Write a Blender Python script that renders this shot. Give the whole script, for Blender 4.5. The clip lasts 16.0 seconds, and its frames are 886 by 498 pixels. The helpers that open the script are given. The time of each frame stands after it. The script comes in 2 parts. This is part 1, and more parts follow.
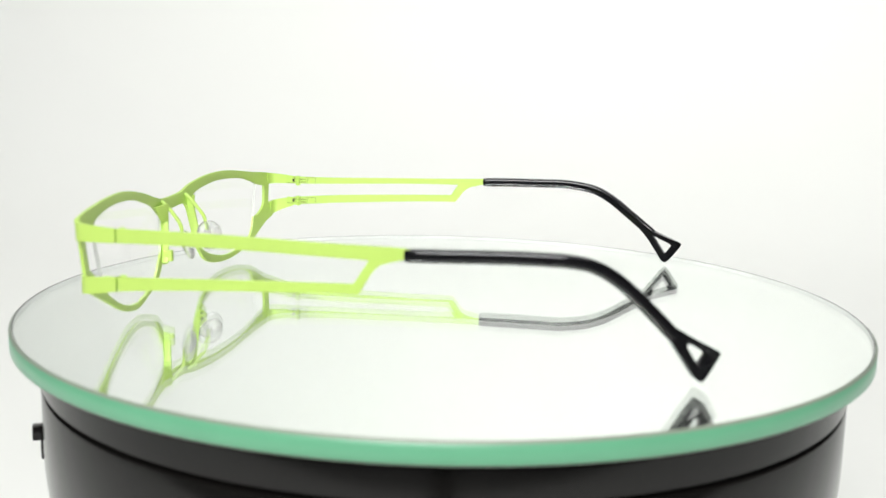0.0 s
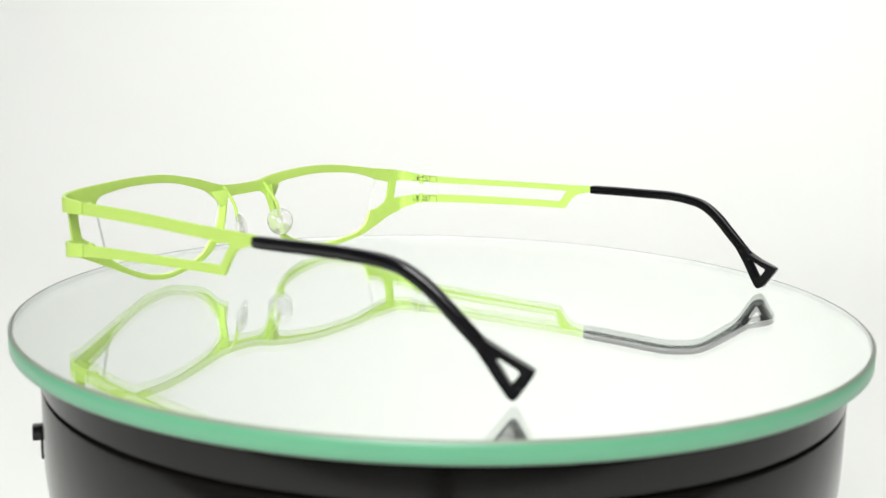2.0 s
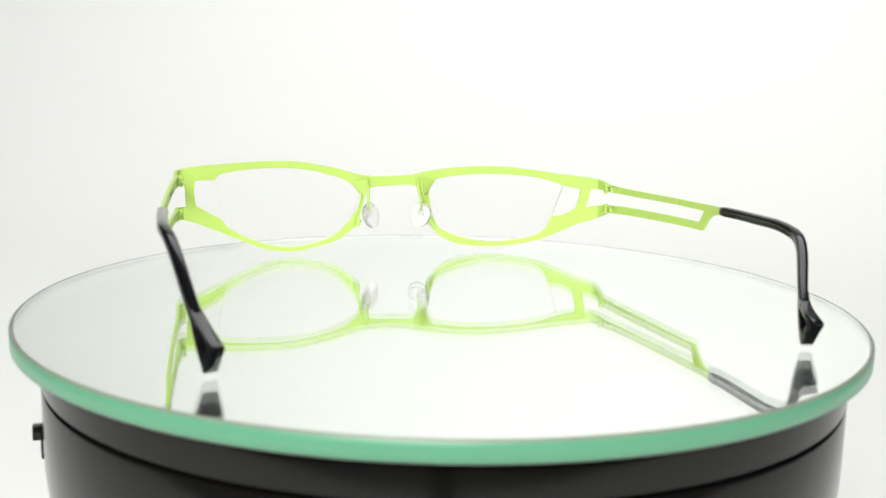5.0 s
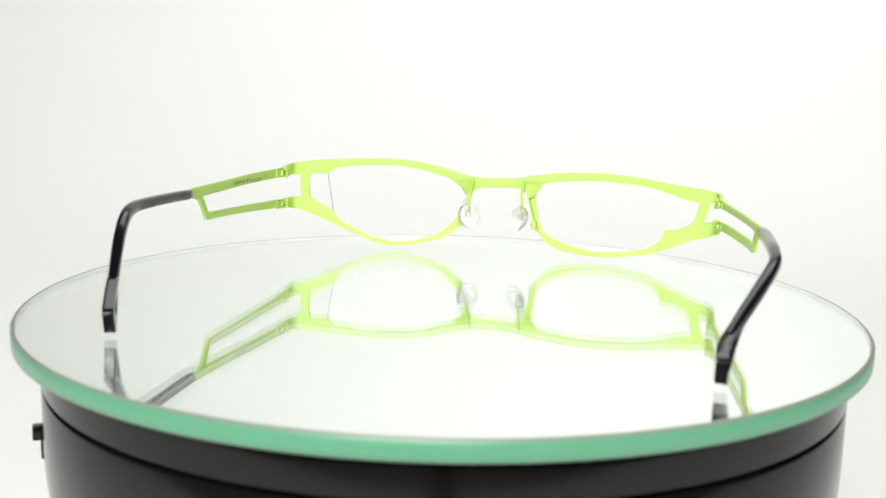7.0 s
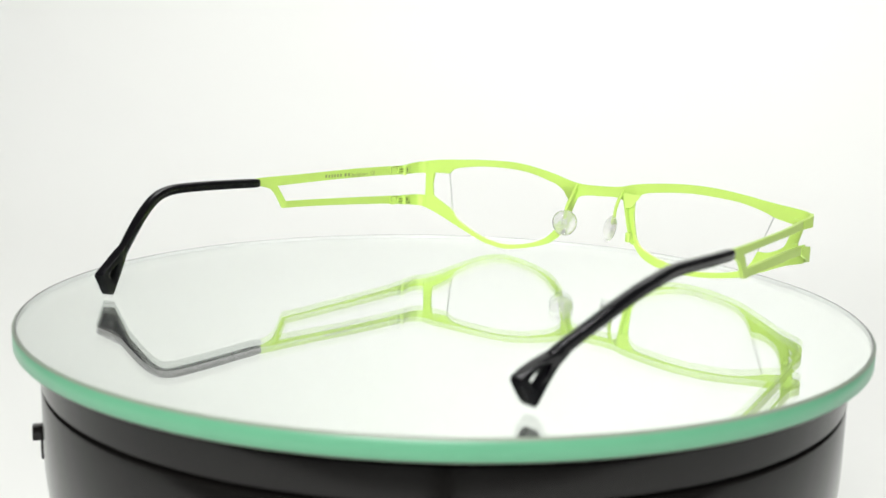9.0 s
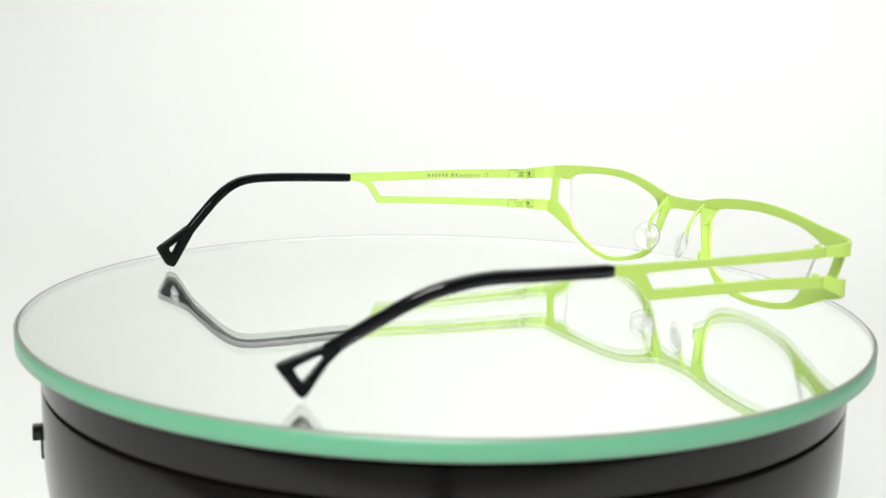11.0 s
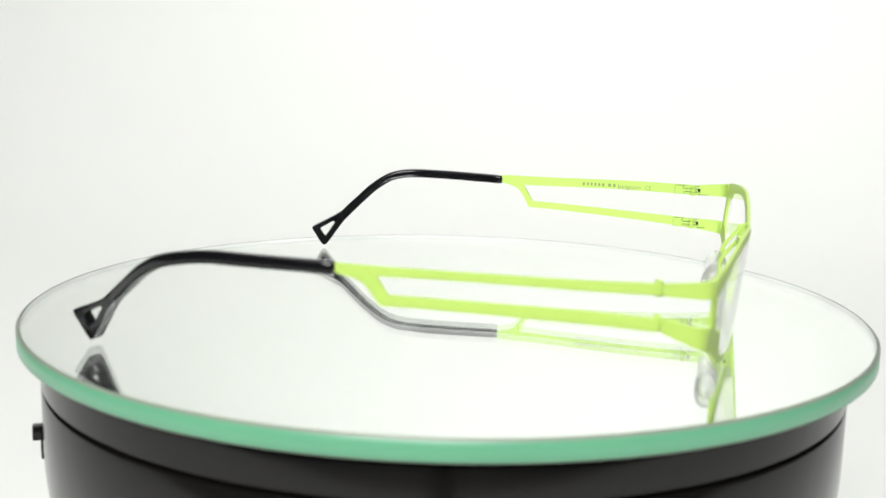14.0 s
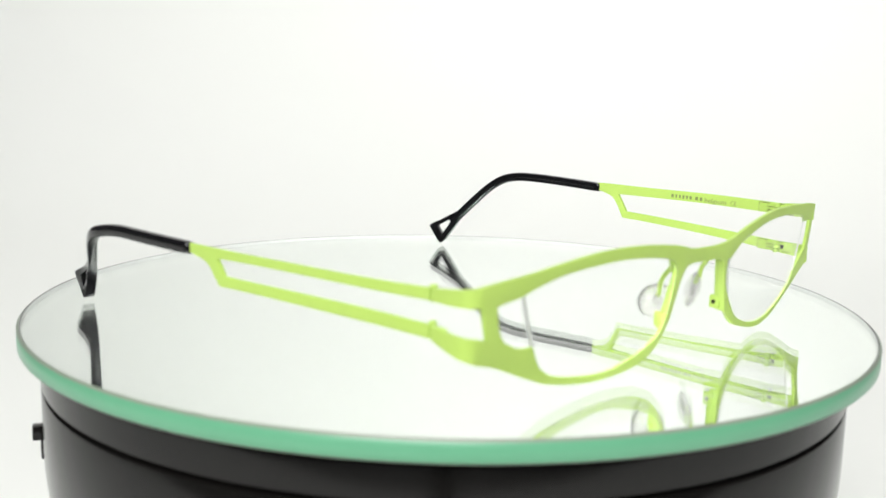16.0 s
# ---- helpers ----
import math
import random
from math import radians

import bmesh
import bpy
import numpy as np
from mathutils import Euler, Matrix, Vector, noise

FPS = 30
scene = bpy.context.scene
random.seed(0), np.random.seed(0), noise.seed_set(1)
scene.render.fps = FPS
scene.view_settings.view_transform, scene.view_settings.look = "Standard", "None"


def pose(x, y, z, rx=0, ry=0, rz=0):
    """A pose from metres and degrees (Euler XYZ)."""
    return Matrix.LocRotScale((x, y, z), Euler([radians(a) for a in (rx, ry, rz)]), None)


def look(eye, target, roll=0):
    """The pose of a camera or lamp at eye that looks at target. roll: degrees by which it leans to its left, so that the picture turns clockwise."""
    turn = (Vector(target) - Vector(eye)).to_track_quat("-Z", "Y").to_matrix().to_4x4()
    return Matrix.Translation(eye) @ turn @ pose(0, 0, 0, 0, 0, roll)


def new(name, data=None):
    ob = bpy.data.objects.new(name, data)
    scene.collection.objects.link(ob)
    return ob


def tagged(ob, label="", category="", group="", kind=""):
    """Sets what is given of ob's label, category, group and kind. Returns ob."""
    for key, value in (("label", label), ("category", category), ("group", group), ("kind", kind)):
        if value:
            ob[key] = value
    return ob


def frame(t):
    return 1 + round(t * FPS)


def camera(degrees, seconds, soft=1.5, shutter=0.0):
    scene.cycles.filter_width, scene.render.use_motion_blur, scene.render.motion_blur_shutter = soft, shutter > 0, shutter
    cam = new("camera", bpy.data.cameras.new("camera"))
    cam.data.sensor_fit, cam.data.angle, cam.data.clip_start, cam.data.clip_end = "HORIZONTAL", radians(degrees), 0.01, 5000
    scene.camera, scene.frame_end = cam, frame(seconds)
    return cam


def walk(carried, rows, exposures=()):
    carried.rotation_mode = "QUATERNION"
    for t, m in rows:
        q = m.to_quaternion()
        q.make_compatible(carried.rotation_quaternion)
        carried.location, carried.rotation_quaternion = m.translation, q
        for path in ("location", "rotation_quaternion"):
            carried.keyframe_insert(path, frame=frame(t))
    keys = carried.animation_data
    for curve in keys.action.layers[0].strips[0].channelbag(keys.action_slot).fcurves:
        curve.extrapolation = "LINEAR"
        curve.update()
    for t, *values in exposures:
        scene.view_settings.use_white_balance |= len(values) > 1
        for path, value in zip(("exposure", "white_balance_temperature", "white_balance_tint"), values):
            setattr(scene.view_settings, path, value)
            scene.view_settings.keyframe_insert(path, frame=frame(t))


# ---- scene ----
# ---- camera: a still camera on a tripod before a product turntable ----
MM = 0.001
cam = camera(44.32, 16.0, 1.5)
cam.data.dof.use_dof = True
cam.data.dof.focus_distance = 0.327
cam.data.dof.aperture_fstop = 20.0
EYE = (0.0, -0.27906, 0.06226)
YAW, PITCH = radians(-0.214), radians(9.965)
AIM = (EYE[0] + math.sin(YAW) * math.cos(PITCH), EYE[1] + math.cos(YAW) * math.cos(PITCH), EYE[2] - math.sin(PITCH))
walk(cam, [(0.0, look(EYE, AIM, 1.38)), (16.0, look(EYE, AIM, 1.38))])

# ---- light: studio softboxes, a dim room ----
world = bpy.data.worlds.new("studio")
world.use_nodes = True
world.node_tree.nodes["Background"].inputs[0].default_value = (1, 1, 1, 1)
world.node_tree.nodes["Background"].inputs[1].default_value = 0.05
scene.world = world
scene.view_settings.exposure = 0.0


def softbox(name, eye, target, size_x, size_y, watts, spread=180):
    lamp = bpy.data.lights.new(name, "AREA")
    lamp.shape, lamp.size, lamp.size_y, lamp.energy, lamp.spread = "RECTANGLE", size_x, size_y, watts, radians(spread)
    ob = new(name, lamp)
    ob.matrix_world = look(eye, target)
    return ob


softbox("softbox_overhead", (0.09, 0.60, 1.45), (0.09, 0.58, 0), 1.3, 0.8, 9.95)
softbox("softbox_front", (-0.15, -1.14, 0.88), (0.0, 0, 0), 0.8, 0.7, 26.0)
softbox("softbox_backdrop", (0.55, 0.45, 1.60), (0.40, 1.3, 0.60), 1.0, 0.4, 3.6, 95)


# ---- materials ----
def material(name, base, rough=0.5, metal=0.0, spread=0.08, scale=60.0, bump=0.0, bump_scale=600.0, **more):
    """A painted or moulded surface: colour that drifts a little at two scales, and fine relief."""
    m = bpy.data.materials.new(name)
    m.use_nodes = True
    nt = m.node_tree
    p = nt.nodes["Principled BSDF"]
    p.inputs["Base Color"].default_value = (*base, 1)
    p.inputs["Roughness"].default_value = rough
    p.inputs["Metallic"].default_value = metal
    for key, value in more.items():
        p.inputs[key.replace("_", " ")].default_value = value
    if spread or bump:
        co = nt.nodes.new("ShaderNodeTexCoord")
    if spread:
        n1 = nt.nodes.new("ShaderNodeTexNoise")
        n1.inputs["Scale"].default_value, n1.inputs["Detail"].default_value = scale, 6
        nt.links.new(co.outputs["Object"], n1.inputs["Vector"])
        mix = nt.nodes.new("ShaderNodeMix")
        mix.data_type = "RGBA"
        mix.inputs[6].default_value = (*[c * (1 - spread) for c in base], 1)
        mix.inputs[7].default_value = (*[min(1, c * (1 + spread)) for c in base], 1)
        nt.links.new(n1.outputs["Fac"], mix.inputs[0])
        nt.links.new(mix.outputs[2], p.inputs["Base Color"])
        ramp = nt.nodes.new("ShaderNodeMapRange")
        ramp.inputs[3].default_value, ramp.inputs[4].default_value = max(0, rough * (1 - 2 * spread)), min(1, rough * (1 + 2 * spread))
        nt.links.new(n1.outputs["Fac"], ramp.inputs[0])
        nt.links.new(ramp.outputs[0], p.inputs["Roughness"])
    if bump:
        n2 = nt.nodes.new("ShaderNodeTexNoise")
        n2.inputs["Scale"].default_value, n2.inputs["Detail"].default_value = bump_scale, 4
        nt.links.new(co.outputs["Object"], n2.inputs["Vector"])
        b = nt.nodes.new("ShaderNodeBump")
        b.inputs["Strength"].default_value, b.inputs["Distance"].default_value = bump, 0.0002
        nt.links.new(n2.outputs["Fac"], b.inputs["Height"])
        nt.links.new(b.outputs["Normal"], p.inputs["Normal"])
    return m


PAPER = material("white_paper", (0.86, 0.87, 0.832), 0.9, spread=0.015, scale=3, bump=0.1, bump_scale=90)
ROOM = material("grey_room_paint", (0.22, 0.22, 0.22), 0.8, spread=0.1, scale=2)
SLATE = material("dark_floor", (0.05, 0.05, 0.05), 0.7, spread=0.15, scale=5)
LIME = material("lime_lacquer", (0.50, 0.71, 0.14), 0.45, spread=0.03, scale=250, bump=0.06, bump_scale=2500)
BLACK = material("black_acetate", (0.005, 0.005, 0.006), 0.12, spread=0.15, scale=300, bump=0.03, bump_scale=1500)
PLASTIC = material("black_plastic", (0.006, 0.0055, 0.005), 0.15, spread=0.2, scale=40, bump=0.02, bump_scale=900, IOR=1.38)
GROOVE = material("dark_gap", (0.004, 0.004, 0.004), 0.8, spread=0.1)
INK = material("grey_print", (0.22, 0.29, 0.09), 0.6, spread=0.1, scale=900)
EDGE = material("ground_glass_edge", (0.142, 0.42, 0.245), 0.3, spread=0.06, scale=120, bump=0.05, bump_scale=1800)
# pale colour stands in for backdrop light coming through the green edge
EDGE_PAINTED_BACKLIT = material("ground_edge_painted_backlit", (0.52, 0.54, 0.52), 0.5, spread=0.03, scale=120)
ARRIS = material("glass_arris", (0.26, 0.31, 0.24), 0.4, spread=0.08, scale=200)
# near-black paints in how dark the glass chamfer looks from inside
ARRIS_PAINTED_DARK = material("arris_painted_dark", (0.012, 0.014, 0.012), 0.6, spread=0.08, scale=200)
MIRROR = material("silver_mirror", (0.925, 0.945, 0.92), 0.0, metal=0.97, spread=0)
GLASS = material("float_glass", (0.97, 0.995, 0.98), 0.0, spread=0, Transmission_Weight=1.0, IOR=1.5)
LENS = material("clear_lens", (1.0, 1.0, 1.0), 0.0, spread=0, Transmission_Weight=1.0, IOR=1.12)
LENS_EDGE = material("lens_edge", (0.75, 0.76, 0.74), 0.45, spread=0.02)
_nt = LENS_EDGE.node_tree
_mix, _thin = _nt.nodes.new("ShaderNodeMixShader"), _nt.nodes.new("ShaderNodeBsdfTranslucent")
_thin.inputs[0].default_value = (0.7, 0.72, 0.7, 1)
_mix.inputs[0].default_value = 0.55
_nt.links.new(_nt.nodes["Principled BSDF"].outputs[0], _mix.inputs[1])
_nt.links.new(_thin.outputs[0], _mix.inputs[2])
_nt.links.new(_mix.outputs[0], _nt.nodes["Material Output"].inputs[0])
PAD = material("clear_silicone", (0.97, 0.97, 0.95), 0.08, spread=0.01, bump=0.8, bump_scale=1100, Transmission_Weight=0.8, IOR=1.24)


# ---- mesh helpers ----
def link(name, bm, mat, parent=None, label="", angle=32, at=None):
    """Link a bmesh as one object, with hard edges past that angle."""
    bmesh.ops.recalc_face_normals(bm, faces=bm.faces)
    for f in bm.faces:
        f.smooth = True
    for e in bm.edges:
        if len(e.link_faces) == 2 and e.calc_face_angle(0) > radians(angle):
            e.smooth = False
    me = bpy.data.meshes.new(name)
    bm.to_mesh(me)
    bm.free()
    for m in mat if isinstance(mat, (list, tuple)) else (mat,):
        me.materials.append(m)
    ob = new(name, me)
    if parent:
        ob.parent = parent
    if at:
        ob.matrix_basis = at
    if label:
        tagged(ob, label)
    return ob


def part(name, bm, mat, parent, label="", angle=32):
    return link(name, bm, mat, parent, label, angle)


def spline(points, n=5):
    """A smooth line through the points (Catmull-Rom), both ends kept."""
    p = [Vector(q) for q in points]
    p = [2 * p[0] - p[1], *p, 2 * p[-1] - p[-2]]
    out = []
    for i in range(1, len(p) - 2):
        for k in range(n):
            t = k / n
            out.append(0.5 * (2 * p[i] + (p[i + 1] - p[i - 1]) * t + (2 * p[i - 1] - 5 * p[i] + 4 * p[i + 1] - p[i + 2]) * t * t
                              + (3 * p[i] - p[i - 1] - 3 * p[i + 1] + p[i + 2]) * t ** 3))
    return out + [p[-2]]


def lathe(profile, n=160):
    bm = bmesh.new()
    rings = [[bm.verts.new((r * math.cos(a), r * math.sin(a), z)) for a in (2 * math.pi * k / n for k in range(n))] if r > 1e-6
             else [bm.verts.new((0, 0, z))] for r, z in profile]
    for a, b in zip(rings, rings[1:]):
        for k in range(n):
            j = (k + 1) % n
            if len(a) == 1:
                bm.faces.new((a[0], b[j], b[k]))
            elif len(b) == 1:
                bm.faces.new((a[k], a[j], b[0]))
            else:
                bm.faces.new((a[k], a[j], b[j], b[k]))
    return bm


def cut_sheet(loops, place, thick, step=3.0, bevel=0.0):
    """A plate cut out along loops of (u, v) in mm (the first is its outline, the rest are openings); place(u, v, w) bends it into space,
    w being the depth in the plate."""
    bm = bmesh.new()
    edges = []
    for loop in loops:
        pts = []
        for q in loop:
            if not pts or (Vector(q) - pts[-1]).length > 0.02:
                pts.append(Vector(q))
        if (pts[0] - pts[-1]).length < 0.02:
            pts.pop()
        vs = [bm.verts.new((q[0], 0, q[1])) for q in pts]
        edges += [bm.edges.new((vs[i], vs[(i + 1) % len(vs)])) for i in range(len(vs))]
    bmesh.ops.triangle_fill(bm, edges=edges, use_beauty=True, normal=(0, -1, 0))
    us = [v.co.x for v in bm.verts]
    u = math.ceil(min(us) / step) * step
    while u < max(us):
        bmesh.ops.bisect_plane(bm, geom=bm.verts[:] + bm.edges[:] + bm.faces[:], dist=1e-4, plane_co=(u, 0, 0), plane_no=(1, 0, 0))
        u += step
    bmesh.ops.recalc_face_normals(bm, faces=bm.faces)
    front = bm.faces[:]
    rim = [e for e in bm.edges if len(e.link_faces) == 1]
    back = bmesh.ops.duplicate(bm, geom=front)
    twin = back["vert_map"]
    sides = []
    for e in rim:
        a, b = e.verts
        c, d = twin[a], twin[b]
        sides.append((a, b, d, c))
    originals = {v for f in front for v in f.verts}
    copies = {twin[v] for v in originals}
    for quad in sides:
        bm.faces.new(quad)
    for v in originals:
        v.co = Vector(place(v.co.x, v.co.z, -thick / 2)) * MM
    for v in copies:
        v.co = Vector(place(v.co.x, v.co.z, thick / 2)) * MM
    bmesh.ops.recalc_face_normals(bm, faces=bm.faces)
    if bevel:
        hard = [e for e in bm.edges if len(e.link_faces) == 2 and e.calc_face_angle(0) > radians(50)]
        bmesh.ops.bevel(bm, geom=hard, offset=bevel * MM, segments=2, profile=0.6, affect="EDGES", clamp_overlap=True)
    return bm


def tube(path, radii, n=12, power=2.0, up=(0, 0, 1), caps=True):
    """A swept bar: path in mm, radii (across, along up) at each point; power above 2 squares the section."""
    bm = bmesh.new()
    rings = []
    p = [Vector(q) for q in path]
    for i, c in enumerate(p):
        d = (p[min(i + 1, len(p) - 1)] - p[max(i - 1, 0)]).normalized()
        side = d.cross(Vector(up)).normalized()
        top = side.cross(d).normalized()
        a, b = radii[i] if isinstance(radii, list) else radii
        ring = []
        for k in range(n):
            w = 2 * math.pi * (k + 0.5) / n
            cs, sn = math.cos(w), math.sin(w)
            ring.append(bm.verts.new((c + side * a * math.copysign(abs(cs) ** (2 / power), cs) + top * b * math.copysign(abs(sn) ** (2 / power), sn)) * MM))
        rings.append(ring)
    for r, s in zip(rings, rings[1:]):
        for k in range(n):
            bm.faces.new((r[k], r[(k + 1) % n], s[(k + 1) % n], s[k]))
    if caps:
        for r, c, d in ((rings[0], p[0], p[0] - p[1]), (rings[-1], p[-1], p[-1] - p[-2])):
            tip = bm.verts.new((c + d.normalized() * 0.35) * MM)
            for k in range(n):
                bm.faces.new((r[k], r[(k + 1) % n], tip))
    return bm


def box(cx, cy, cz, sx, sy, sz, bevel=0.1, turn=None):
    """A bevelled block, in mm."""
    bm = bmesh.new()
    bmesh.ops.create_cube(bm, size=1)
    bmesh.ops.scale(bm, vec=(sx * MM, sy * MM, sz * MM), verts=bm.verts)
    if bevel:
        bmesh.ops.bevel(bm, geom=bm.edges[:], offset=bevel * MM, segments=2, profile=0.5, affect="EDGES")
    if turn:
        bmesh.ops.transform(bm, matrix=turn, verts=bm.verts)
    bmesh.ops.translate(bm, vec=(cx * MM, cy * MM, cz * MM), verts=bm.verts)
    return bm


# ---- the studio: a white sweep that is floor and backdrop, plain walls round it ----
FLOOR = -0.095


def build_studio():
    bm = bmesh.new()
    line = [(-0.315, FLOOR), (0.0, FLOOR), (0.55, FLOOR)]
    arc = [math.pi / 2 * k / 40 for k in range(1, 41)]
    line += [(0.55 + 0.75 * math.sin(a), FLOOR + 0.75 - 0.75 * math.cos(a)) for a in arc] + [(1.3, 2.3)]
    under = [(-0.315, FLOOR - 0.01), (0.0, FLOOR - 0.01), (0.55, FLOOR - 0.01)]
    under += [(0.55 + 0.76 * math.sin(a), FLOOR + 0.75 - 0.76 * math.cos(a)) for a in arc] + [(1.31, 2.3)]
    loop = line + under[::-1]
    rows = [[bm.verts.new((x, y, z)) for y, z in loop] for x in (-1.0, 1.0)]
    for k in range(len(loop)):
        j = (k + 1) % len(loop)
        bm.faces.new((rows[0][k], rows[0][j], rows[1][j], rows[1][k]))
    tagged(link("backdrop", bm, PAPER), "seamless white paper sweep, floor and backdrop", "backdrop", kind="structure")
    for name, x, y, sx, sy in (("wall_left", -2.23, -0.45, 50, 3600), ("wall_right", 2.23, -0.45, 50, 3600), ("wall_behind", 0, -2.25, 4510, 50)):
        bm = box(0, 0, 1130, sx, sy, 2370, 0)
        ob = link(name, bm, ROOM, at=pose(x, y, 0))
        tagged(ob, "plain grey painted studio wall", "wall", kind="structure")
    bm = box(0, -450, FLOOR * 1000 - 37, 4510, 3700, 50, 0)
    tagged(link("floor", bm, SLATE), "plain dark grey studio floor", "floor", kind="structure")
    tagged(link("wall_front", box(0, 1400, 1130, 4510, 50, 2370, 0), ROOM), "plain grey painted studio wall", "wall", kind="structure")
    bm = box(0, -450, 2350, 4510, 3700, 50, 0)
    tagged(link("ceiling", bm, ROOM), "plain grey painted studio ceiling", "ceiling", kind="structure")


build_studio()


# ---- the stand that carries the camera; it shows only as a dark streak in the glossy base ----
def build_stand():
    root = new("camera_stand")
    root.location = (0.002, -0.300, FLOOR)
    tagged(root, "matt black metal camera stand on the white paper", "tripod")
    part("foot", lathe([(0, 0), (0.0148, 0), (0.0148, 0.004), (0.0138, 0.006), (0, 0.006)], 48), GROOVE, root)
    part("post", lathe([(0, 0.005), (0.013, 0.005), (0.013, 0.090), (0.016, 0.092), (0.016, 0.118), (0.013, 0.120), (0, 0.120)], 48), GROOVE, root)


build_stand()


# ---- the turntable base ----
def build_turntable():
    root = new("turntable_base")
    root.location = (0, 0, FLOOR)
    tagged(root, "round glossy black plastic motorised turntable base", "turntable")
    f = -FLOOR / MM

    def ring(name, prof, mat, label=""):
        return part(name, lathe([(r * MM, (z + f) * MM) for r, z in prof]), mat, root, label)

    ring("platter_ring", [(0, -6.4), (97.0, -6.4), (99.4, -6.6), (100.3, -7.4), (100.4, -8.5), (100.4, -14.2), (100.0, -14.6), (97, -14.7), (0, -14.7)], PLASTIC)
    ring("groove", [(0, -14.4), (98.6, -14.4), (98.6, -15.9), (0, -15.9)], GROOVE, "narrow dark gap under the ring")
    ring("body", [(0, -15.3), (99.8, -15.3), (100.25, -15.45), (100.4, -15.8), (100.4, -30), (100.2, -35), (99.6, -41), (98.6, -48),
                  (97.2, -56), (95.6, -66), (94.2, -78), (93.6, -90), (92.8, -93.6), (91, -95), (0, -95)], PLASTIC)
    ring("spindle_plate", [(0, -5.16), (60, -5.16), (60, -6.8), (0, -6.8)], GROOVE)
    # the switch on the side
    a = radians(198.0)
    m = Matrix.Rotation(a, 4, "Z")
    switch = part("switch", box(101.3, 0, f - 28.0, 3.0, 3.4, 3.4, 0.3), PLASTIC, root, "small black slide switch")
    stem = part("switch_plate", box(100.55, 0, f - 31.9, 0.9, 3.0, 5.0, 0.2), PLASTIC, root)
    for ob in (switch, stem):
        ob.matrix_basis = m
    return root


build_turntable()


# ---- the mirrored glass disc, which turns ----
DISC_R, GLASS_T, TOP = 106.1, 4.3, -0.4


def build_disc():
    root = new("glass_disc")
    tagged(root, "round mirror-backed glass disc with a green ground edge", "glass disc")
    x, y = -0.511 * MM, -0.701 * MM
    t, b, R = TOP, TOP - GLASS_T - 0.3, DISC_R
    clear = lathe([(0, t * MM), ((R - 0.6) * MM, t * MM)], 220)
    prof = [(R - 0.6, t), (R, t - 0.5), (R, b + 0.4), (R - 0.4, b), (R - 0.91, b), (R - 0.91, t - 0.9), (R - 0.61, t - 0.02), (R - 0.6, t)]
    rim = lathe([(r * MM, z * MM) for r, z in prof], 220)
    # inside wall has backlight painted in, the chamfer above it darkness
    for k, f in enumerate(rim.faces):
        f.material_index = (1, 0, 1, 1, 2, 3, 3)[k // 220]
    mirror = lathe([(0, (b + 0.35) * MM), ((R - 0.92) * MM, (b + 0.35) * MM), ((R - 0.92) * MM, (b - 0.05) * MM), (0, (b - 0.05) * MM)], 220)
    paint = lathe([(0, (b - 0.06) * MM), ((R - 0.5) * MM, (b - 0.06) * MM), ((R - 0.5) * MM, (b - 0.14) * MM), (0, (b - 0.14) * MM)], 220)
    obs = (part("glass", clear, GLASS, root, "clear float glass"), part("edge", rim, (EDGE, ARRIS, EDGE_PAINTED_BACKLIT, ARRIS_PAINTED_DARK), root, "green ground edge", 60),
           part("mirror_backing", mirror, MIRROR, root, "silvered back"),
           part("back_paint", paint, GROOVE, root, "dark protective paint under the silver"))
    for ob in obs:
        ob.location = (x, y, 0)
    obs[0].visible_shadow = False
    if obs[0].data.polygons[0].normal.z < 0:
        obs[0].data.flip_normals()
    return root


disc = build_disc()


# ---- the eyeglasses; sizes in mm, u towards the wearer's right, v up, y backwards ----
def front_y(u, v):
    """Where the bowed and slightly leaning front stands."""
    return -15.8 + 0.00132 * u * u + 0.10 * (23.3 - v)


def on_front(u, v, w):
    return (-u, front_y(u, v) + w, v)


def temple_u(side, y):
    """How far out the temple runs: it spreads to the ear and comes in again at its tip. side: -1 the wearer's left, 1 the right."""
    wide = 73.7 if side < 0 else 76.9
    out = 69.0 + (wide - 69.0) * (1 - (1 - min(max(y, -12) / 70, 1)) ** 1.35)
    if side < 0:
        return -(out - 8.4 * (max(0, y - 88) / 31) ** 1.53)
    q = min(max(0, y - 94) / 28.5, 1)
    return out - 11.1 * (3 - 2 * q) * q * q


def on_temple(side):
    def place(y, v, w):
        slope = temple_u(side, y + 0.5) - temple_u(side, y - 0.5)
        k = 1 / math.hypot(1, slope)
        return (-(temple_u(side, y) + w * k), y - w * k * slope, v)
    return place


TOP_EDGE = [(-67.0, 27.2), (-62, 27.9), (-53.9, 28.5), (-44.7, 29.0), (-35.4, 29.1), (-29.8, 28.7), (-24.2, 27.8), (-18.5, 26.6), (-11.9, 24.8),
            (-7.2, 24.1), (-0.7, 24.1), (5.8, 24.5), (11.2, 25.7), (20.3, 26.8), (29.3, 27.3), (38.3, 27.1), (47.1, 26.2), (55.8, 25.0),
            (64.4, 24.1), (67.0, 23.7)]
UNDER_RIGHT = [(67.0, 9.8), (61.9, 8.4), (57, 6.3), (51.9, 4.2), (48.5, 3.0), (39.7, 1.4), (30.8, 0.9), (21.6, 1.8), (16, 4.0), (12.7, 7.4)]
NOSE = [(12.7, 7.4), (11.2, 10.5), (10.2, 14), (9.0, 18), (7.6, 20.4), (5.0, 21.2), (-0.6, 21.0), (-5.2, 20.8), (-8.4, 20.0), (-9.6, 18), (-11, 14),
        (-12.0, 10.8), (-13, 8.2)]
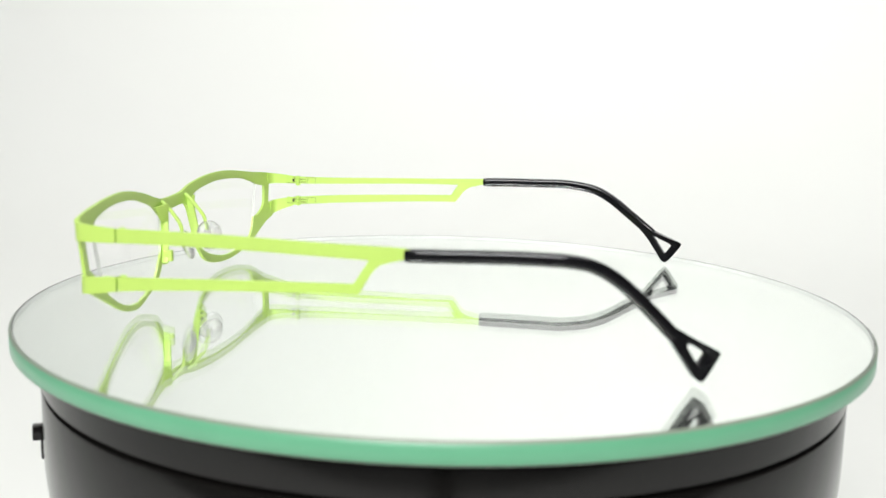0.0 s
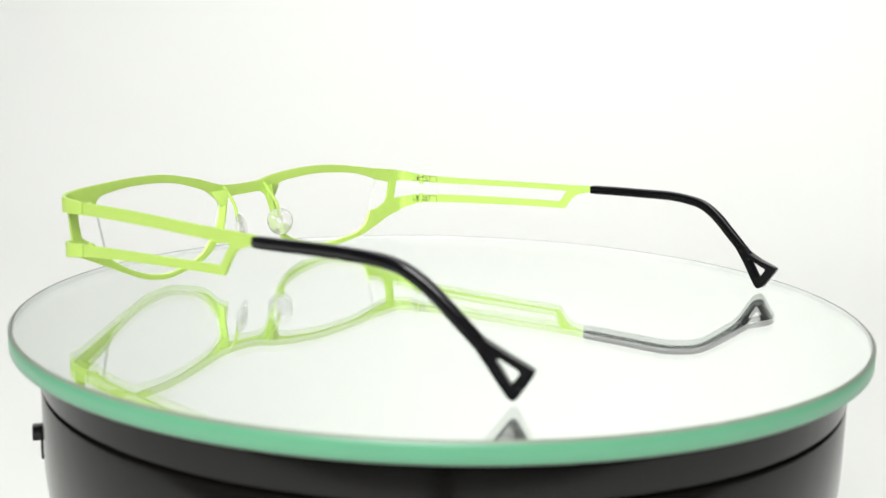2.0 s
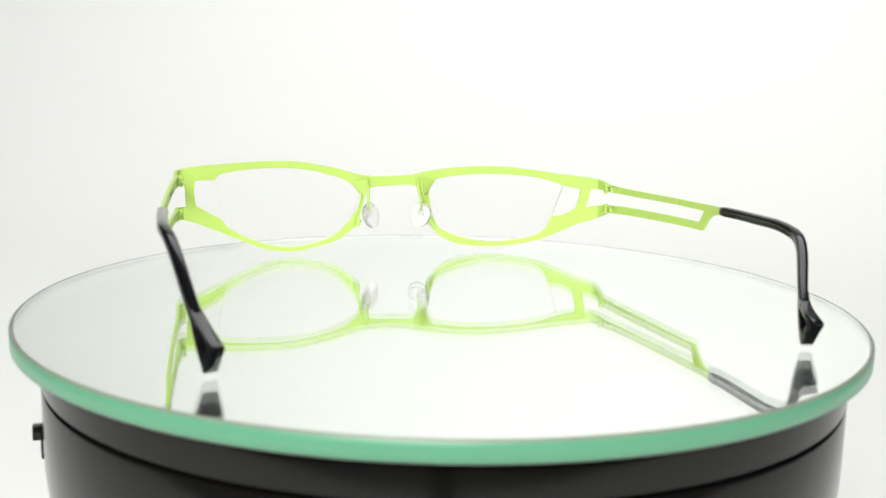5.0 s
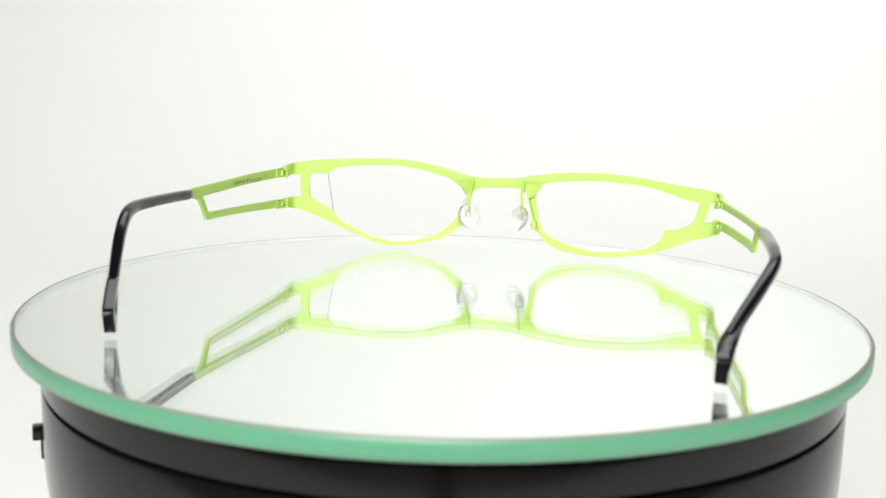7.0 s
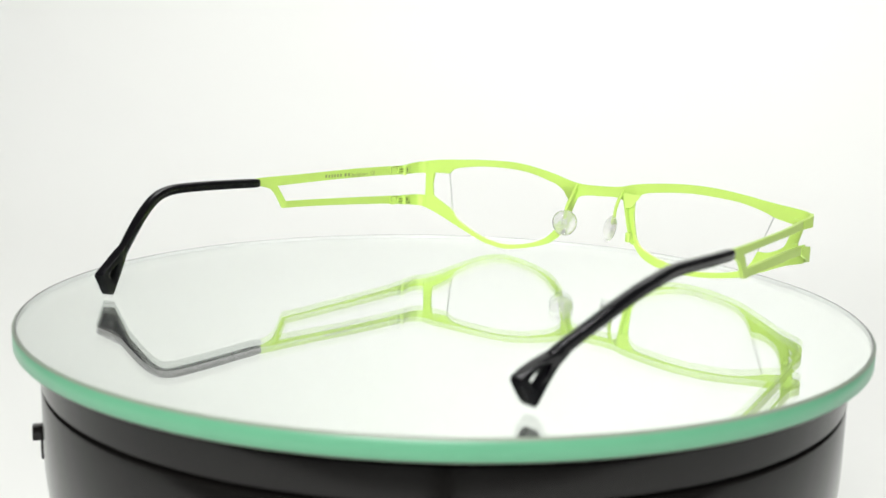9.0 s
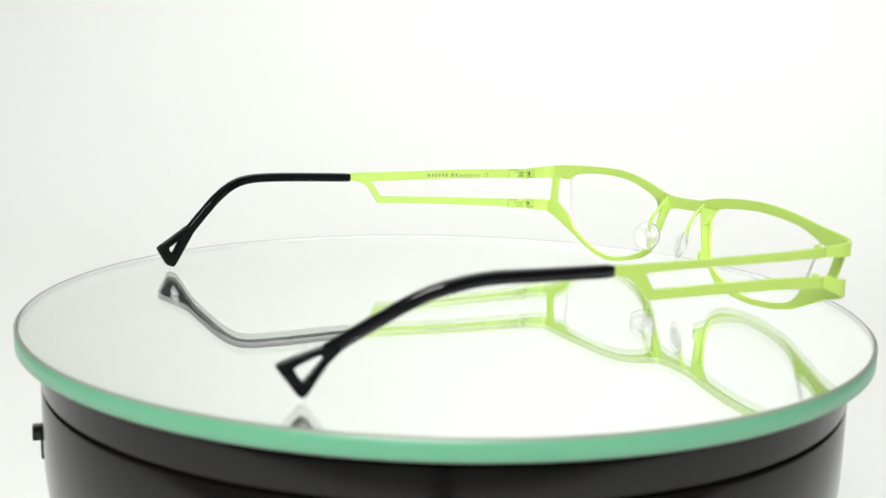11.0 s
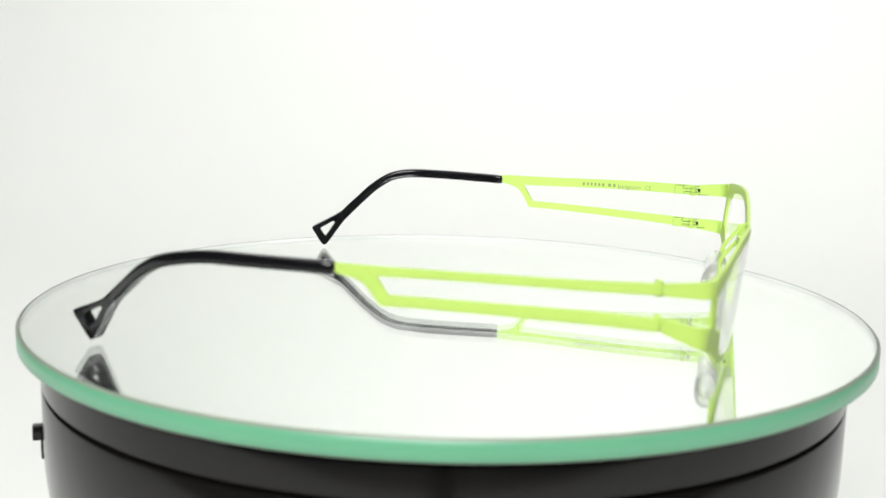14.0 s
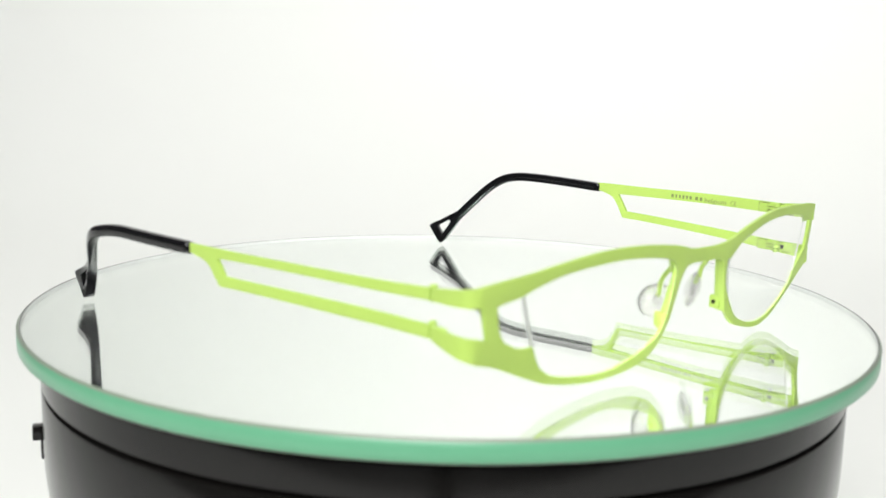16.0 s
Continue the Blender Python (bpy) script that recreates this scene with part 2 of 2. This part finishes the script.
UNDER_LEFT = [(-13, 8.2), (-15.7, 5.7), (-19.4, 3.6), (-26.8, 1.6), (-33.3, 0.6), (-38, 1.0), (-43.6, 2.3), (-53.1, 6.3), (-62.4, 10.3), (-67.0, 11.8)]
EYE_R_TOP = [(11.7, 20.4), (12.5, 21.9), (15, 23.3), (20.4, 24.1), (29.5, 24.8), (38.4, 24.6), (47.3, 23.8), (54.3, 22.1), (56.9, 21.1)]
EYE_R_END = [(63.0, 19.9), (62.3, 16.6), (60.8, 13.4), (56.7, 11.3), (53.2, 11.0)]
EYE_R_LOW = [(53.2, 11.0), (51.7, 7.9), (50, 6.0), (46.6, 4.3), (39.6, 3.0), (30.7, 2.5), (21.5, 4.4), (15.9, 6.7), (13.9, 8.8), (12.6, 12.5), (11.8, 17), (11.7, 20.4)]
EYE_L_TOP = [(-11.6, 19.8), (-13.2, 20.9), (-16.5, 23.1), (-22.2, 24.9), (-27.8, 26.2), (-35.3, 26.9), (-44.6, 26.8), (-52, 26.0), (-55.6, 25.2), (-57.4, 23.6)]
EYE_L_LOW = [(-55.1, 11.2), (-53.2, 8.7), (-47.5, 5.5), (-41.8, 3.3), (-36.2, 2.2), (-31.5, 2.2), (-25, 3.4), (-19.4, 5.7), (-15.8, 9.0), (-14.3, 10.6),
             (-13, 13.5), (-11.9, 17), (-11.6, 19.8)]


def grown(loop, d):
    """The loop moved outwards by d mm from its middle."""
    c = sum(loop, Vector((0, 0))) / len(loop)
    return [q + (q - c).normalized() * d for q in loop]


def build_front(root):
    outline = spline(TOP_EDGE) + [Vector(q) for q in ((67.0, 20.15), (66.4, 20.3), (64.6, 13.9), (67.0, 14.3))] + spline(UNDER_RIGHT) + spline(NOSE) \
        + spline(UNDER_LEFT) + [Vector(q) for q in ((-67.0, 15.6), (-66.1, 15.4), (-66.5, 23.3), (-67.0, 23.2))]
    eye_r = spline(EYE_R_TOP) + spline(EYE_R_END) + spline(EYE_R_LOW)
    nose_l = [(-10.7, 19.9), (-12.9, 20.7)]
    eye_l = spline(nose_l + EYE_L_TOP[2:]) + spline([(-63.2, 23.5), (-63.6, 20), (-63.0, 15.7)]) + spline(EYE_L_LOW[:-3] + [(-12.1, 13.5), (-11.0, 17), (-10.7, 19.9)])
    part("front_frame", cut_sheet([outline, eye_r, eye_l], on_front, 0.75, bevel=0.12), LIME, root, "lime green sheet-metal front", 24)
    lens_r = grown(spline(EYE_R_TOP) + spline(EYE_R_LOW), 0.04)
    lens_l = grown(spline(EYE_L_TOP) + spline(EYE_L_LOW), 0.04)
    for loop in (lens_l, lens_r):
        bm = cut_sheet([loop], lambda u, v, w: (-u, front_y(u, v) + w, v), 1.0, 2.5)
        for f in bm.faces:
            f.material_index = 1 if abs(f.normal.y) < 0.5 else 0
        lens = part("lens", bm, (LENS, LENS_EDGE), root, "clear demo lens", 40)
        lens.visible_shadow = False
    # end pieces that wrap from the front to the hinges
    for side, tops in ((-1, ((27.2, 23.1, 26.1, 23.1), (15.6, 11.6, 15.9, 12.9))), (1, ((23.75, 20.1, 22.6, 20.3), (14.3, 9.6, 15.9, 13.4)))):
        for a, b, c, d in tops:
            way = spline([(65.9, -10.0), (67.2, -9.65), (68.3, -8.8), (68.9, -7.4), (69.15, -4.5), (69.0, -0.75)], 6)
            run = [0.0]
            for p, q in zip(way, way[1:]):
                run.append(run[-1] + (q - p).length)
            bm = bmesh.new()
            rows = []
            for i, q in enumerate(way):
                k = run[i] / run[-1]
                tangent = (way[min(i + 1, len(way) - 1)] - way[max(i - 1, 0)]).normalized()
                n = Vector((tangent.y, -tangent.x)) * 0.46
                q = Vector((q.x, q.y + (1 - k) * 0.1 * (23.3 - (a + b) / 2)))
                hi, lo = a + (c - a) * k, b + (d - b) * k
                rows.append([bm.verts.new((-side * (q.x + s * n.x) * MM, (q.y + s * n.y) * MM, z * MM)) for s, z in ((1, hi), (1, lo), (-1, lo), (-1, hi))])
            for r, s in zip(rows, rows[1:]):
                for k in range(4):
                    bm.faces.new((r[k], r[(k + 1) % 4], s[(k + 1) % 4], s[k]))
            bm.faces.new(rows[0])
            bm.faces.new(rows[-1])
            part("end_piece", bm, LIME, root, "", 40)
    # nose: bent-back flanges, closing blocks, pad arms and pads
    for s, cx in ((-1, -0.8), (1, -0.8)):
        def at(u, y, v):
            return (-(cx + s * u), y, v)
        flange = []
        for q in spline([(8.3, 22.6), (9.0, 19.5), (10.2, 15), (11.4, 11), (12.6, 8.0)], 4):
            u = cx + s * q.x + (0.9 if s > 0 else 0)
            flange.append((-u, front_y(u, q.y) + 0.95, q.y))
        part("nose_flange", tube(flange, (0.4, 1.1), 8, 5, (0, 1, 0)), LIME, root)
        u = cx + s * 11.6 + (0.9 if s > 0 else 0)
        y = front_y(u, 9.8) + 1.9
        block = part("closing_block", box(-u, y, 9.9, 1.5, 2.4, 3.0, 0.35), LIME, root)
        part("screw", tube([(-(u - s * 0.7), y, 9.9), (-(u - s * 0.85), y, 9.9)], (0.5, 0.5), 10, 2, (0, 0, 1)), GROOVE, block)
        # gusset folded back from the rim: wide on top, narrowing down to the flange
        tab = bmesh.new()
        vs = []
        for q, dy, z in ((8.6, 2.3, 23.2), (13.6, 0.5, 22.6), (10.6, 0.55, 18.4), (9.4, 1.7, 18.6)):
            u = cx + s * q + (0.9 if s > 0 else 0)
            vs.append([tab.verts.new(Vector((-u, front_y(u, z) + dy + w, z)) * MM) for w in (-0.3, 0.3)])
        for k in range(4):
            j = (k + 1) % 4
            tab.faces.new((vs[k][0], vs[j][0], vs[j][1], vs[k][1]))
        tab.faces.new([v[0] for v in vs])
        tab.faces.new([v[1] for v in vs])
        bmesh.ops.recalc_face_normals(tab, faces=tab.faces)
        bmesh.ops.bevel(tab, geom=tab.edges[:], offset=0.1 * MM, segments=2, profile=0.5, affect="EDGES")
        part("bridge_gusset", tab, LIME, root)
        arm = spline([at(8.4, -15.2, 23.6), at(8.3, -13.9, 22.4), at(8.3, -11.9, 20.1), at(8.6, -10.0, 17.3), at(8.8, -9.4, 13.6)], 6)
        part("pad_arm", tube(arm, (0.5, 0.5), 10, 2, (1, 0.2, 0)), LIME, root, "bent wire pad arm")
        pad = bmesh.new()
        bmesh.ops.create_uvsphere(pad, u_segments=28, v_segments=16, radius=1)
        for v in pad.verts:
            x, y, z = v.co
            v.co = Vector((x * 1.6 * (1 - 0.25 * (y * y + z * z)), y * 3.9, z * 4.05 * (1 - 0.08 * z))) * MM
        spin = Matrix.Rotation(radians(52) * s, 4, "Z") @ Matrix.Rotation(radians(-14) * s, 4, "Y")
        bmesh.ops.transform(pad, matrix=Matrix.Translation(Vector(at(8.1, -8.4, 12.7)) * MM) @ spin, verts=pad.verts)
        p = part("nose_pad", pad, PAD, root, "clear silicone nose pad")
        mount = box(0, 0, 0, 1.0, 1.7, 2.3, 0.25)
        bmesh.ops.transform(mount, matrix=Matrix.Translation(Vector(at(8.8, -9.3, 12.9)) * MM) @ spin, verts=mount.verts)
        part("pad_mount", mount, PAD, p)


def build_temple(root, side):
    place = on_temple(side)
    if side < 0:
        top = [(-0.3, 26.1), (20, 26.2), (43, 25.8), (57.7, 25.7), (61.5, 25.5)]
        heel = [(61.5, 23.5), (60.2, 23.3), (57.7, 22.7), (55.2, 21.7), (53.4, 19.5), (52.1, 17.2), (51.4, 16.0)]
        under = [(51.0, 15.9), (43, 15.7), (24.5, 14.8), (6.1, 13.6), (-0.3, 12.9)]
        slot_low = [(-0.3, 15.9), (24.6, 17.0), (42.9, 17.7), (50.2, 17.9)]
        slot_top = [(53.4, 22.9), (43, 23.1), (24.8, 23.4), (6.6, 23.3), (-0.3, 23.1)]
        line = [(60.6, 24.2), (65, 24.35), (70, 24.5), (79, 24.75), (87, 24.8), (93, 24.5), (98, 23.2), (103, 19.9), (108, 15.1), (113, 9.9), (115, 8.0)]
        tip = [(109.6, 14.1), (112.0, 12.3), (114.4, 10.8), (117.9, 8.7), (121.4, 6.8), (122.2, 6.1), (121.9, 5.4), (119.4, 1.0), (118.6, 0.35), (117.7, 0.8), (116.0, 3.3), (113.7, 6.8), (109.2, 13.0)]
        hole, thick = [(115.2, 7.9), (115.7, 8.5), (119.8, 6.0), (118.1, 3.2)], 2.5
        hinges = (24.6, 14.6)
    else:
        top = [(-0.3, 22.6), (12.4, 22.5), (31, 22.8), (50, 23.1), (61.5, 23.4)]
        heel = [(61.5, 21.8), (58.5, 21.0), (56.2, 20.4), (54.4, 19.2), (53.0, 17.4), (51.7, 15.7)]
        under = [(51.2, 15.5), (43, 15.4), (31, 15.0), (12.4, 14.2), (-0.3, 13.4)]
        slot_low = [(-0.3, 15.9), (12.4, 16.7), (31, 17.3), (50, 17.7)]
        slot_top = [(52.3, 21.2), (43, 21.2), (31, 21.0), (12.4, 20.5), (-0.3, 20.3)]
        line = [(60.6, 22.3), (65, 22.4), (70, 22.5), (79, 22.6), (87, 22.65), (93, 22.0), (98, 20.8), (103, 18.2), (108, 14.6), (113, 10.9), (115.5, 9.0)]
        tip = [(109.8, 14.0), (112.7, 11.9), (115.6, 10.1), (119.6, 8.5), (123.6, 7.1), (124.6, 6.5), (124.3, 5.7), (120.9, 1.0), (119.9, 0.35), (118.9, 0.9), (117.0, 3.9), (114.6, 7.6), (109.4, 12.9)]
        hole, thick = [(116.0, 8.0), (116.5, 8.5), (121.7, 6.1), (119.7, 3.0)], 2.4
        hinges = (21.4, 14.8)
    loop = spline(top) + spline(heel) + spline(under) + spline(slot_low) + spline(slot_top)
    arm = part("temple", cut_sheet([loop], place, 0.9, 2.0, 0.12), LIME, root, "lime green cut-out temple with a long slot", 24)
    # black sleeve
    axis = spline([(*q, 0) for q in line], 5)
    path = [place(q.x, q.y, 0) for q in axis]
    radii = []
    for i in range(len(path)):
        k = i / (len(path) - 1)
        grow = min(1.0, 0.90 + 0.10 * min(1.0, i / 2))
        radii.append(((1.30 - 0.25 * max(0, k - 0.75) / 0.25) * grow, (1.36 + 0.1 * max(0, k - 0.7) / 0.3) * grow))
    sleeve = part("temple_sleeve", tube(path, radii, 28, 3.0), BLACK, root, "glossy black acetate sleeve", 75)

    def rounded(pts, r=0.5):
        out = []
        for i, q in enumerate(pts):
            a, b, c = Vector(pts[i - 1]), Vector(q), Vector(pts[(i + 1) % len(pts)])
            d, e = (a - b), (c - b)
            p0, p1 = b + d.normalized() * min(r, d.length / 3), b + e.normalized() * min(r, e.length / 3)
            out += [p0, 0.25 * p0 + 0.5 * b + 0.25 * p1, p1]
        return out

    def swelling(y, v, w):
        k = min(max((y - 110.5) / 4.0, 0), 1)
        return place(y, v, w * (0.7 + 0.3 * k * k * (3 - 2 * k)))

    part("triangular_tip", cut_sheet([rounded(tip, 1.2), rounded(hole, 0.6)], swelling, thick, 1.0, 0.45), BLACK, sleeve, "black tip with a triangular opening", 35)
    # hinges on the inner face: two leaves, barrels, a slotted block with a dark socket, fine seams round them
    def inner_u(y):
        return temple_u(side, y) if y > 0 else side * (69.0 + 0.09 * -y)

    def inner_block(name, mat, owner, y0, y1, z, high, deep, out, bevel):
        yc = (y0 + y1) / 2
        yaw = Matrix.Rotation(math.atan2(inner_u(y1) - inner_u(y0), y1 - y0), 4, "Z")
        return part(name, box(-(inner_u(yc) - side * out), yc, z, deep, y1 - y0, high, bevel, yaw), mat, owner)

    h = 1.0 if side < 0 else 0.76
    for z in hinges:
        leaf = inner_block("hinge_leaf", LIME, arm, 1.0, 5.8, z, 2.7 * h, 0.40, 0.60, 0.06)
        inner_block("hinge_leaf", LIME, arm, -3.9, -0.6, z, 2.6 * h, 0.40, 0.60, 0.06)
        block = inner_block("hinge_block", LIME, arm, -1.1, 3.2, z, 1.5, 0.95, 0.85, 0.12)
        for dz in (-0.42, 0.42):
            inner_block("hinge_slot", GROOVE, block, -1.15, 2.9, z + dz, 0.17, 0.10, 1.31, 0)
        inner_block("hinge_socket", GROOVE, block, -1.75, -1.0, z, 1.0, 0.5, 0.95, 0.1)
        for y0, y1, dz, high in ((2.6, 5.7, 1.32, 0.13), (5.72, 5.84, 0, 2.5), (3.16, 3.3, 0.55, 1.0), (2.9, 3.05, -0.6, 0.8), (-3.8, -1.4, -1.28, 0.12),
                                 (-1.4, 0.6, 1.26, 0.12)):
            inner_block("hinge_seam", GROOVE if high < 2 else INK, leaf, y0, y1, z + dz * h, high * h, 0.10, 0.78, 0)
        for dz in (-1.05, 0, 1.05):
            u = inner_u(0.8) - side * 1.35
            part("knuckle", tube([(-u, 0.2, z + dz - 0.36), (-u, 0.2, z + dz + 0.36)], (0.8, 0.8), 12, 2, (0, 1, 0)), LIME, arm)
    if side < 0:
        build_print(arm, place)


def build_print(arm, place):
    """The small printed line on the inner face: two unreadable words as bars, two words that can be read."""
    w = 0.47
    for y0, y1 in ((34.5, 33.4), (33.1, 32.2), (31.9, 31.0), (30.7, 29.8), (29.5, 28.6), (28.3, 27.3), (26.4, 25.2), (24.9, 23.8)):
        bm = box(0, 0, 0, abs(y0 - y1) * 0.72, 0.04, 0.95, 0)
        a, b = Vector(place(y0, 24.5, w)), Vector(place(y1, 24.5, w))
        c, d = (a + b) / 2, (b - a).normalized()
        turn = Matrix.Rotation(math.atan2(d.y, d.x), 4, "Z")
        bmesh.ops.transform(bm, matrix=Matrix.Translation(c * MM) @ turn, verts=bm.verts)
        part("print_bar", bm, INK, arm)
    for word, y0, y1 in (("belgium", 23.1, 16.2), ("CE", 14.8, 13.0)):
        cu = bpy.data.curves.new("print", "FONT")
        cu.body, cu.size, cu.resolution_u = word, 1.0, 3
        tmp = bpy.data.objects.new("print", cu)
        scene.collection.objects.link(tmp)
        bpy.context.view_layer.update()
        me = bpy.data.meshes.new_from_object(tmp.evaluated_get(bpy.context.evaluated_depsgraph_get()))
        bpy.data.objects.remove(tmp)
        xs = [v.co.x for v in me.vertices]
        x0, x1 = min(xs), max(xs)
        for v in me.vertices:
            k = (v.co.x - x0) / (x1 - x0)
            v.co = Vector(place(y0 + (y1 - y0) * k, 23.75 + v.co.y * 1.85, w + 0.015)) * MM
        me.materials.append(INK)
        ob = new("printed_word", me)
        ob.parent = arm


def build_eyeglasses():
    root = new("eyeglasses")
    tagged(root, "lime green metal eyeglasses with black temple tips", "eyeglasses")
    build_front(root)
    build_temple(root, -1)
    build_temple(root, 1)
    return root


eyeglasses = build_eyeglasses()


# ---- the turning ----
def motions():
    times = [0.5 * k for k in range(33)]
    turned = np.interp(times, [0, 4, 6.5, 9, 11.5, 14, 16], [0, -53.81, -87.47, -120.86, -154.07, -187.42, -214.17])
    on_disc = pose(-0.05856, 0.00965, 0, 0, 0, -97.49)
    walk(disc, [(t, pose(0, 0, 0, 0, 0, float(a))) for t, a in zip(times, turned)])
    walk(eyeglasses, [(t, pose(0, 0, 0, 0, 0, float(a)) @ on_disc) for t, a in zip(times, turned)])


motions()
